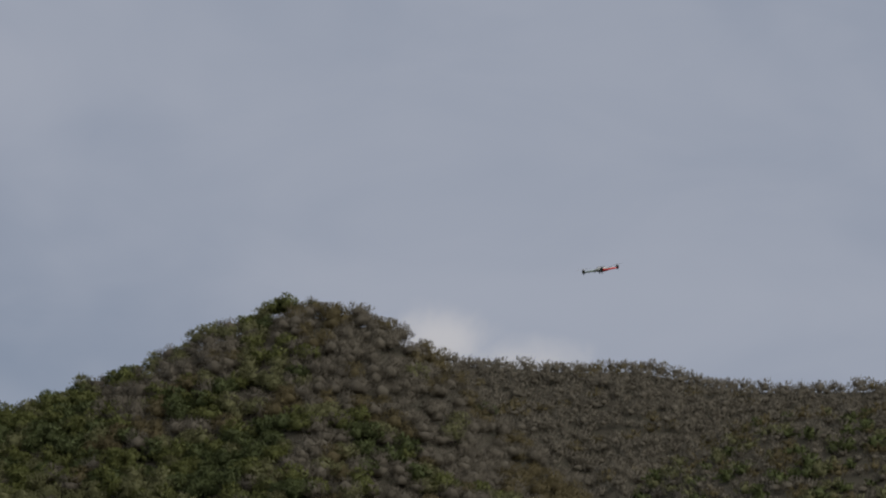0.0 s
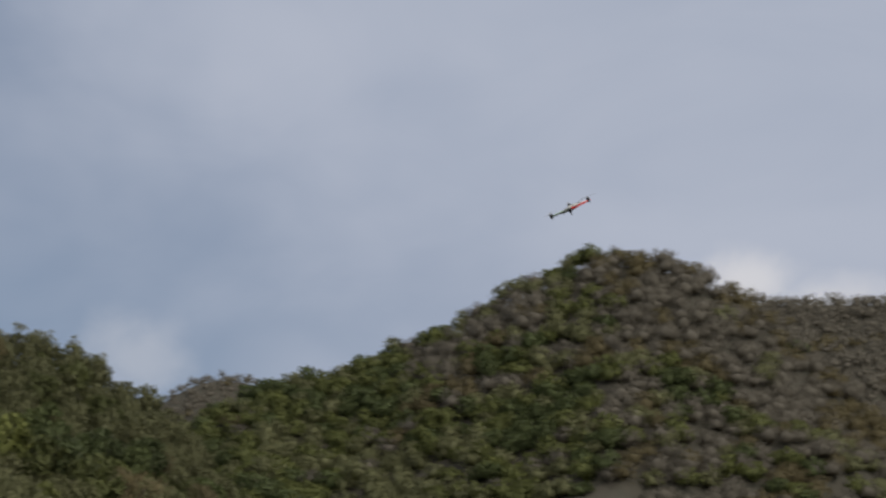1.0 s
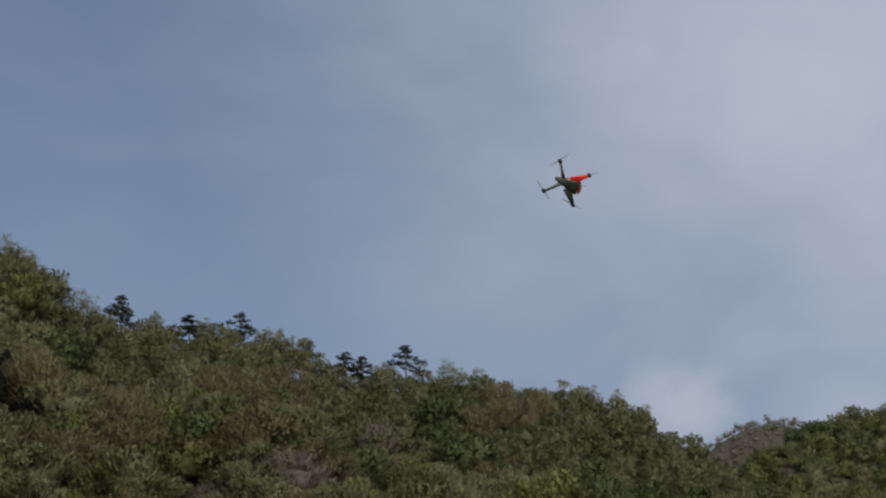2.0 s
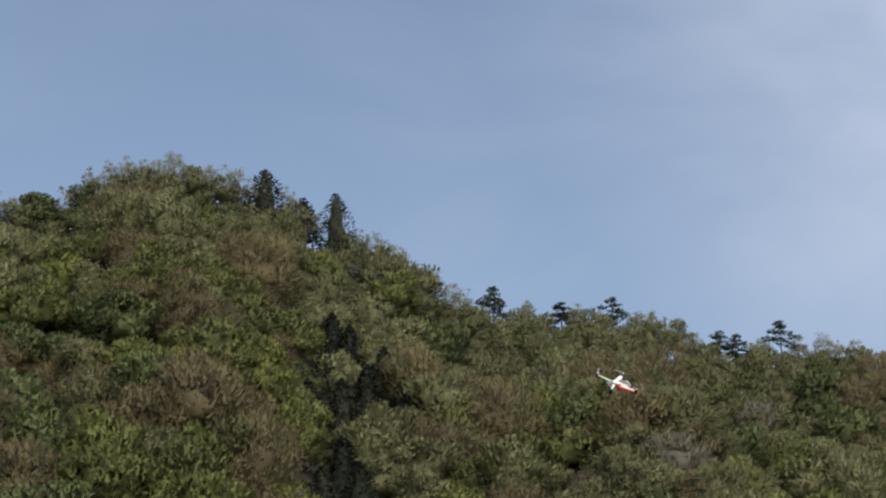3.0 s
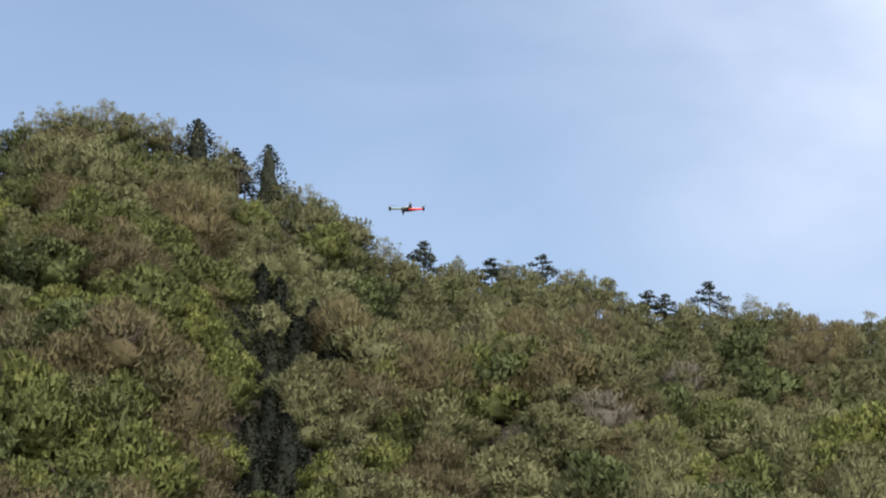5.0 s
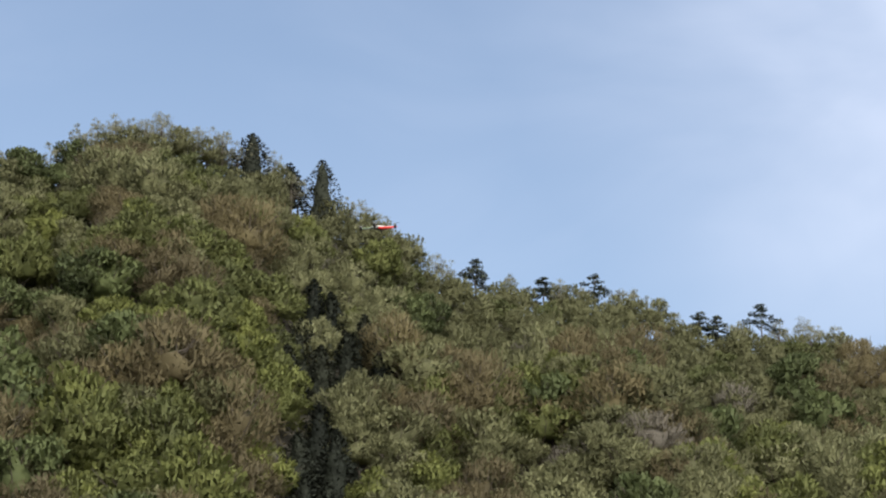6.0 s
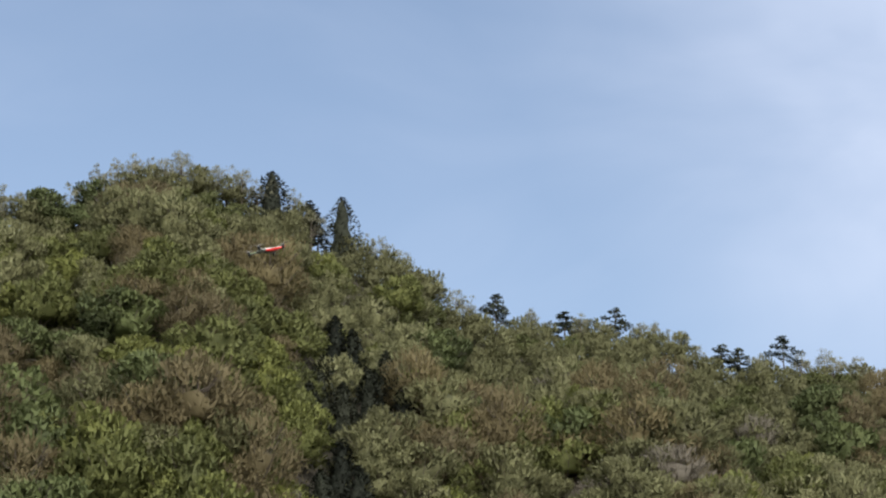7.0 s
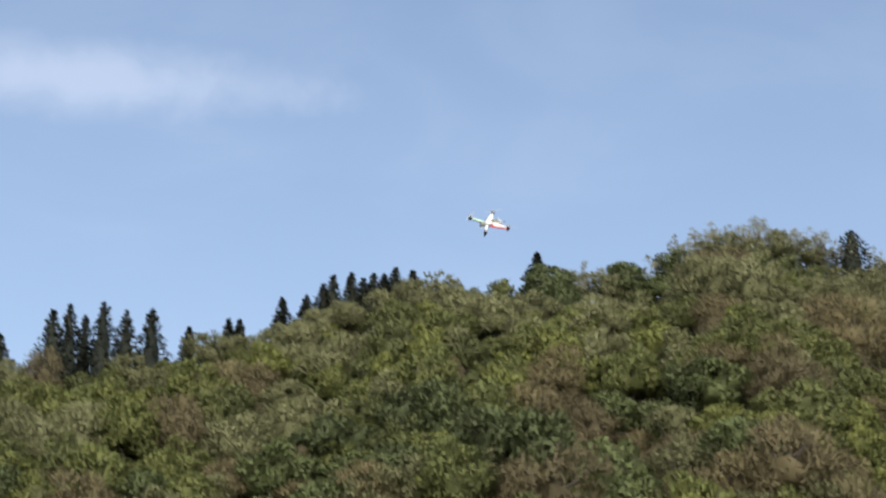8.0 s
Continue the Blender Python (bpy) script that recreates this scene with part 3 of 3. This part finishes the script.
# single trees that stand out: turn, distance before or behind the crest, height of the tip above the horizon, width
CEDARS = [(-23.76, 3, 17.42, 2.9), (-23.37, 8, 17.57, 3.0), (-23.0, 12, 17.34, 2.6), (-22.58, 6, 17.66, 3.3), (-22.04, 10, 17.5, 3.0),
          (-21.44, 5, 17.57, 3.1), (-20.55, 4, 17.2, 1.9), (-19.63, 4, 17.42, 1.6), (-19.36, 4, 17.42, 1.6), (-18.37, 6, 17.95, 2.4),
          (-17.79, 6, 18.02, 2.2), (-17.4, 8, 18.3, 2.4), (-17.17, 8, 18.5, 2.3), (-16.74, 8, 18.58, 2.2), (-16.45, 10, 18.45, 2.6),
          (-16.2, 8, 18.57, 2.2), (-15.95, 9, 18.55, 2.4), (-15.68, 8, 18.72, 2.9), (-15.27, 9, 18.66, 2.4), (-24.95, 5, 16.8, 2.6), (-12.28, 0, 19.1, 2.2)]
CYPRESSES = [(-3.08, -2, 18.9, 2.7), (-4.77, 0, 19.46, 2.6), (-3.86, 2, 18.8, 2.0)]
# on the slope: turn, height of the tree, height of the tip above the horizon, width
DARK_VIEWS = [(-3.2, 18, 16.2, 3.2), (-2.8, 18, 15.9, 3.2), (-3.5, 18, 15.3, 3.2), (-2, 18, 15.4, 3.2), (-2.4, 18, 15, 3.2), (-1.6, 18, 14.6, 3.2), (-3.8, 18, 14.7, 3.2),
              (-3, 18, 14.7, 3.2), (-3, 20, 13.4, 4.2), (-3.5, 20, 12.7, 4.2), (-2.6, 20, 12.8, 4.2), (-3.3, 20, 11.8, 4.2),
              (-2.8, 20, 11.6, 4.2), (-3.7, 20, 11.2, 4.2), (-2.5, 20, 10.9, 4.2), (-4, 20, 10.5, 4.2), (-3.2, 20, 10.6, 4.2), (-2.8, 20, 10.1, 4.2)]
DARK = [(t, seen_at(t, tip, h), tip, w) for t, h, tip, w in DARK_VIEWS]
PINES = [(0.62, 2, 16.72, 3.4), (2.23, 3, 16.32, 3.2), (3.44, 3, 16.37, 3.9), (5.9, 3, 15.5, 3.6), (6.3, 4, 15.4, 3.6), (7.34, 3, 15.65, 3.7)]
AIRY = [(-9.0, 2, 19.62, 1.7), (-8.5, 2, 19.8, 2.4), (-6.95, 2, 19.88, 3.4), (-8.1, 3, 19.78, 2.4), (-7.5, 2, 19.7, 2.8), (-6.4, 3, 19.7, 2.8), (4.2, 3, 16.12, 3.6), (-3.65, 2, 18.55, 3.2), (-1.9, 3, 17.95, 3.4),
        (9.15, 2, 15.0, 3.0), (-11.8, 2, 19.02, 2.2), (-11.1, 2, 18.98, 2.2), (-14.2, 2, 18.65, 2.4), (8.5, 2, 15.15, 3.0), (-5.6, 2, 19.45, 2.8)]
_rng = np.random.RandomState(77)
_turn = -12.0
while _turn < 13.0:
    if not -3.6 < _turn < -2.6 and all(abs(_turn - p[0]) > 0.3 for p in PINES):
        _r, _z = crest("near", _turn)
        AIRY.append((_turn, _rng.uniform(-4, 4), math.degrees(math.atan((float(_z) + _rng.uniform(10.0, 14.0)) / float(_r))), _rng.uniform(2.2, 3.6)))
    _turn += _rng.uniform(0.25, 0.6)
CLEAR = [(t, r, w * 1.6, 10) for t, r, tip, w in DARK] + [(t, float(crest("near", t)[0]) + d, w * 1.3, 14) for t, d, tip, w in CYPRESSES + [(-12.28, 0, 0, 2.6)]] \
    + [(t, float(crest("near", t)[0]) + d, w * 1.3, 10) for t, d, tip, w in PINES + [(9.86, 2, 0, 3.5)]]


def stand(items, name, label, group, recipe, mat, crest_based=True, limbs=3):
    for i, (turn, off, tip, wide) in enumerate(items):
        r = float(crest("near", turn)[0]) + off if crest_based else off
        base = spot(turn, r, 0.2)
        height = max(EYE[2] + r * math.tan(radians(tip)) - base.z, 6.0)
        root = tree_thing(name, label, "tree", trunk_and_limbs(700 + i, height, 0.2 + 0.012 * height, limbs, wide * 0.9, 0.74 if limbs > 5 else 0.93, 4 if limbs > 5 else 0),
                          recipe(i, height, wide), mat, group)
        root.matrix_basis = Matrix.Translation(base) @ pose(0, 0, 0, 0, 0, 67 * i)


def build_single_trees():
    stand(CEDARS, "cedar_tree", "tall dark green pointed cedar on the ridge line", "cedars on the ridge",
          lambda i, h, w: spire_crown(40 + i, 1700, h, w * 3.0, 0.08, 0.0, 1.15, 0.5), M_CEDAR)
    stand(CYPRESSES, "cypress_tree", "dark columnar conifer standing above the hilltop canopy", "conifers on the hilltop",
          lambda i, h, w: spire_crown(70 + i, 1300, h, w * 2.8, 0.08, 0.75, 1.0), M_CEDAR)
    stand(DARK, "conifer_tree", "dark conifer among the pale trees of the slope", "conifers on the slope",
          lambda i, h, w: spire_crown(80 + i, 2600, h, w * 2.0, 0.05, 0.35, 0.85), M_CEDAR, False)
    stand(PINES, "pine_tree", "dark red pine with flat layered boughs on the skyline", "pines on the skyline",
          lambda i, h, w: pine_crown(90 + i, 950, h, w * 1.9, 0.95), M_PINE, limbs=5)
    stand(AIRY, "thin_tree", "half-bare tree with fine twigs, coloured pale for haze, on the skyline", "thin trees on the skyline",
          lambda i, h, w: round_crown(120 + i, 820, 0.7, 0.3, h, w * 1.15, 0.35, 0.02, 1, 0.5, 0.8), M_HAZY_BUD, limbs=11)
    # a dead trunk
    r = float(crest("near", 9.86)[0]) + 2
    base = spot(9.86, r, 0.3)
    h = EYE[2] + r * math.tan(radians(14.84)) - base.z
    v, q = trunk_and_limbs(31, h, 0.32, 3, 1.3, 1.0)
    snag = new("dead_tree", mesh_of("dead_tree", v, [q], [M_BARK], smooth=True))
    snag.location = base
    tagged(snag, "bare dead tree trunk standing up from the ridge", "tree")


build_single_trees()
build_woods()


# ---------- the quadcopter ----------
M_WHITE = plain_material("white plastic", (0.72, 0.72, 0.7), (0.62, 0.62, 0.6), 0.35, scale=60, bump=0.03)
M_BLACK = plain_material("black motor metal", (0.02, 0.02, 0.022), (0.035, 0.035, 0.035), 0.4, 0.6, scale=80, bump=0.05)
M_GREEN = plain_material("dark green plastic", (0.02, 0.075, 0.035), (0.03, 0.1, 0.05), 0.4, scale=60, bump=0.03)
M_OLIVE = plain_material("grey-green plastic", (0.09, 0.11, 0.09), (0.14, 0.16, 0.14), 0.45, scale=60, bump=0.03)
M_RED = plain_material("lit red plastic", (0.75, 0.03, 0.025), (0.6, 0.02, 0.02), 0.35, scale=60, bump=0.03, light=0.28)
M_BELLY = plain_material("dark brown-green plastic", (0.045, 0.05, 0.032), (0.03, 0.036, 0.024), 0.5, scale=60, bump=0.03)
M_LIME = plain_material("lit green plastic", (0.4, 0.6, 0.34), (0.48, 0.66, 0.42), 0.35, scale=60, bump=0.03, light=0.05)
M_BLADE = plain_material("smoky propeller plastic", (0.35, 0.35, 0.36), (0.45, 0.45, 0.46), 0.3, scale=60, bump=0.02)
for n in M_BLADE.node_tree.nodes:
    if n.type == "BSDF_PRINCIPLED":
        n.inputs["Alpha"].default_value = 0.3
ARM = 0.159  # motor offset along and across, for a 0.45 m diagonal


def part(name, bm, mat, parent, label=""):
    me = bpy.data.meshes.new(name)
    bmesh.ops.recalc_face_normals(bm, faces=bm.faces)
    bm.to_mesh(me)
    bm.free()
    me.materials.append(mat)
    for p in me.polygons:
        p.use_smooth = True
    ob = new(name, me)
    ob.parent = parent
    return tagged(ob, label)


def loft(sections, sides=14, power=2.6):
    """A closed hull through sections (x, y, z, half width, half height), set across the line from first to last."""
    bm = bmesh.new()
    a, b = Vector(sections[0][:3]), Vector(sections[-1][:3])
    along = (b - a).normalized()
    across = Vector((0, 0, 1)).cross(along).normalized()
    rings = []
    for x, y, z, w, h in sections:
        ring = []
        for k in range(sides):
            t = 2 * math.pi * k / sides
            c, d = math.cos(t), math.sin(t)
            u = math.copysign(abs(c) ** (2 / power), c) * w
            v = math.copysign(abs(d) ** (2 / power), d) * h
            ring.append(bm.verts.new(Vector((x, y, z)) + across * u + Vector((0, 0, v))))
        rings.append(ring)
    for p, q in zip(rings, rings[1:]):
        for k in range(sides):
            bm.faces.new((p[k], p[(k + 1) % sides], q[(k + 1) % sides], q[k]))
    bm.faces.new(rings[0])
    bm.faces.new(rings[-1][::-1])
    return bm


def turned(profile, sides=16, at=(0, 0, 0)):
    """A lathe form about z from (radius, height) pairs."""
    bm = bmesh.new()
    rings = [[bm.verts.new((at[0] + r * math.cos(6.2832 * k / sides), at[1] + r * math.sin(6.2832 * k / sides), at[2] + z)) for k in range(sides)]
             for r, z in profile]
    for p, q in zip(rings, rings[1:]):
        for k in range(sides):
            bm.faces.new((p[k], p[(k + 1) % sides], q[(k + 1) % sides], q[k]))
    bm.faces.new(rings[0])
    bm.faces.new(rings[-1])
    return bm


def blade_pair():
    """Two twisted, tapered blades on a hub."""
    bm = turned([(0.007, -0.004), (0.009, 0), (0.009, 0.004), (0.004, 0.008)], 10)
    for side in (1, -1):
        rows = []
        for j in range(7):
            r = 0.006 + 0.104 * j / 6
            chord = 0.011 * (1 - 0.55 * abs(j / 6 - 0.35) / 0.65)
            pitch = radians(24 - 16 * j / 6)
            rows.append([bm.verts.new((side * r, side * c * chord * math.cos(pitch), -c * chord * math.sin(pitch) + h))
                         for c, h in ((-1, 0), (0, 0.0012), (1, 0), (0, -0.0012))])
        for p, q in zip(rows, rows[1:]):
            for k in range(4):
                bm.faces.new((p[k], p[(k + 1) % 4], q[(k + 1) % 4], q[k]))
        bm.faces.new(rows[-1])
    return bm


def build_drone():
    drone = new("quadcopter")
    drone.empty_display_size = 0.1
    tagged(drone, "small quadcopter with white top, dark belly and red lights, flying", "drone")
    part("nose", loft([(0.12, 0, 0.002, 0.01, 0.008), (0.105, 0, 0.004, 0.022, 0.016), (0.06, 0, 0.006, 0.035, 0.021), (0.02, 0, 0.008, 0.042, 0.023)]), M_OLIVE, drone, "grey-green nose")
    part("shell", loft([(0.055, 0, 0.014, 0.028, 0.014), (0, 0, 0.02, 0.04, 0.015), (-0.06, 0, 0.018, 0.054, 0.013), (-0.11, 0, 0.011, 0.058, 0.009),
                        (-0.135, 0, 0.006, 0.046, 0.005)]), M_WHITE, drone)
    part("belly", loft([(0.035, 0, -0.004, 0.03, 0.014), (0, 0, -0.006, 0.044, 0.021), (-0.06, 0, -0.006, 0.062, 0.019), (-0.125, 0, -0.004, 0.064, 0.009)]),
         M_BELLY, drone, "dark brown-green lower shell")
    part("light_strip", loft([(0.02, 0.046, 0.002, 0.006, 0.011), (-0.05, 0.07, 0.002, 0.006, 0.012), (-0.12, 0.066, 0.002, 0.005, 0.008)], 8), M_RED, drone, "red side light strip")
    part("tail_light", loft([(-0.128, -0.04, 0.002, 0.006, 0.007), (-0.136, 0, 0.002, 0.006, 0.007), (-0.128, 0.04, 0.002, 0.006, 0.007)], 8), M_RED, drone, "red tail light")
    hatch = part("hatch", loft([(-0.02, 0, 0.032, 0.018, 0.006), (-0.05, 0, 0.03, 0.034, 0.007), (-0.1, 0, 0.02, 0.042, 0.006), (-0.15, 0, 0.008, 0.04, 0.005)]),
                 M_OLIVE, drone, "grey-green battery hatch")
    part("rim", loft([(-0.148, -0.05, 0.008, 0.007, 0.007), (-0.16, 0, 0.007, 0.007, 0.007), (-0.148, 0.05, 0.008, 0.007, 0.007)], 8), M_WHITE, hatch)
    for y in (-0.013, 0.018):
        part("stripe", loft([(-0.03, y, 0.037, 0.004, 0.003), (-0.14, y * 1.6, 0.015, 0.004, 0.003)], 8), M_BLACK, hatch)
    part("lens", turned([(0.004, 0), (0.011, 0.002), (0.011, 0.012), (0.007, 0.014)], 14, (0.118, 0, -0.014)), M_BLACK, drone, "black camera lens")
    part("antenna", loft([(-0.1, 0.03, 0.02, 0.002, 0.002), (-0.19, 0.05, 0.03, 0.002, 0.002)], 6), M_BLACK, drone)
    props = []
    for sx, sy in ((1, 1), (1, -1), (-1, -1), (-1, 1)):
        tip = (sx * ARM, sy * ARM)
        if sx > 0:
            part("front_arm", loft([(0.05, sy * 0.025, 0.0, 0.02, 0.012), (0.1, sy * 0.09, 0.001, 0.013, 0.008), (*tip, 0.002, 0.012, 0.007)], 10), M_OLIVE, drone, "slim grey-green front arm")
            part("arm_cover", loft([(0.04, sy * 0.02, 0.013, 0.018, 0.004), (0.1, sy * 0.09, 0.011, 0.012, 0.004), (*tip, 0.01, 0.011, 0.004)], 10),
                 M_WHITE if sy > 0 else M_LIME, drone, "white arm cover" if sy > 0 else "green-lit arm cover")
        else:
            part("rear_arm", loft([(-0.03, sy * 0.04, -0.002, 0.044, 0.014), (-0.1, sy * 0.105, 0.0, 0.026, 0.012), (*tip, 0.003, 0.014, 0.009)], 12),
                 M_RED if sy > 0 else M_BELLY, drone, "broad red-lit rear arm" if sy > 0 else "broad dark rear arm")
            part("arm_cover", loft([(-0.03, sy * 0.04, 0.012, 0.034, 0.006), (-0.1, sy * 0.105, 0.012, 0.021, 0.005), (*tip, 0.011, 0.013, 0.004)], 12), M_WHITE, drone, "white arm cover")
            part("tip_light", loft([(tip[0] - 0.012, tip[1], 0.004, 0.008, 0.007), (tip[0] - 0.024, tip[1] + sy * 0.008, 0.004, 0.006, 0.005)], 8), M_RED if sy > 0 else M_WHITE, drone, "red tip light" if sy > 0 else "white tip light")
        motor = part("motor", turned([(0.013, -0.02), (0.017, -0.016), (0.017, 0.0), (0.019, 0.002), (0.019, 0.026), (0.014, 0.031), (0.004, 0.032), (0.004, 0.038)], 16, (*tip, 0.004)), M_BLACK, drone, "black motor pod")
        part("cap", turned([(0.012, -0.001), (0.012, 0.002), (0.004, 0.004)], 12, (*tip, 0.036)), M_WHITE, motor)
        part("landing_foot", loft([(tip[0], tip[1], -0.016, 0.008, 0.004), (tip[0] * 1.02, tip[1] * 1.02, -0.04, 0.005, 0.008)], 8), M_BLACK, drone)
        prop = part("propeller", blade_pair(), M_BLADE, drone, "thin spinning propeller")
        props.append((prop, tip, sx * sy))
    return drone, props


DRONE, PROPS = build_drone()
FLIGHT = [
    (0, 16.63, 26.75, 11.44, -5, 19, -165), (0.3, 15.52, 26.29, 10.86, 5, 29, -166), (0.5, 14.27, 25.72, 10.68, 2, 29, -166),
    (0.7, 12.86, 25.16, 10.67, 1, 33, -164), (0.8, 12.15, 24.91, 10.53, -1, 34, -163), (1, 10.85, 24.40, 10.01, -2, 33, -164),
    (1.2, 9.49, 24.22, 9.54, 1, 15, -167), (1.5, 7.43, 23.74, 9.18, 5, -9, -172), (1.8, 5.41, 22.65, 9.20, 35, -15, -166),
    (2, 4.33, 21.76, 9.35, 53, -18, -163), (2.2, 3.40, 21.97, 9.52, 117, -20, -162), (2.5, 2.46, 23.01, 9.26, 200, -10, -158),
    (2.8, 1.81, 24.80, 8.61, 272, 0, -152), (3.05, 1.55, 26.38, 8.26, 325, 6, -149), (3.3, 1.56, 27.62, 8.46, -10, 10, -147),
    (3.5, 1.74, 28.39, 9.05, -4, 19, -152), (3.7, 1.79, 28.68, 9.69, 0, 18, -150), (4, 1.66, 29.15, 10.57, 7, 17, -146),
    (4.2, 1.41, 29.48, 11.07, 5, 14, -143), (5.3, -0.24, 32.08, 11.58, -4, 8, -120), (5.5, -0.41, 32.08, 11.57, -3, 9, -120),
    (6, -0.93, 31.05, 11.33, -6, 8, -146), (6.5, -1.52, 29.99, 11.12, -2, 11, -155), (7, -2.47, 28.96, 10.85, -2, 12, -154),
    (7.2, -2.89, 28.51, 10.73, -2, 15, -154), (7.4, -3.42, 27.96, 10.84, -6, 15, -160), (7.5, -3.75, 27.62, 11.03, 2, 19, -150),
    (7.6, -4.09, 27.27, 11.25, -62, 10, -178), (7.7, -4.55, 26.92, 11.38, -97, 15, -150), (7.8, -4.95, 25.84, 11.18, -81, 22, -139),
    (7.9, -5.59, 26.01, 11.25, -65, 21, -137), (8, -6.26, 26.18, 11.27, -49, 20, -136),
]


def motions():
    walk(DRONE, [(t, pose(x, y, z, a, b, c)) for t, x, y, z, a, b, c in FLIGHT])
    for i, (prop, tip, way) in enumerate(PROPS):
        walk(prop, [(k / FPS, pose(tip[0], tip[1], 0.045, 0, 0, way * (77.0 * k + 31 * i))) for k in range(241)])


motions()
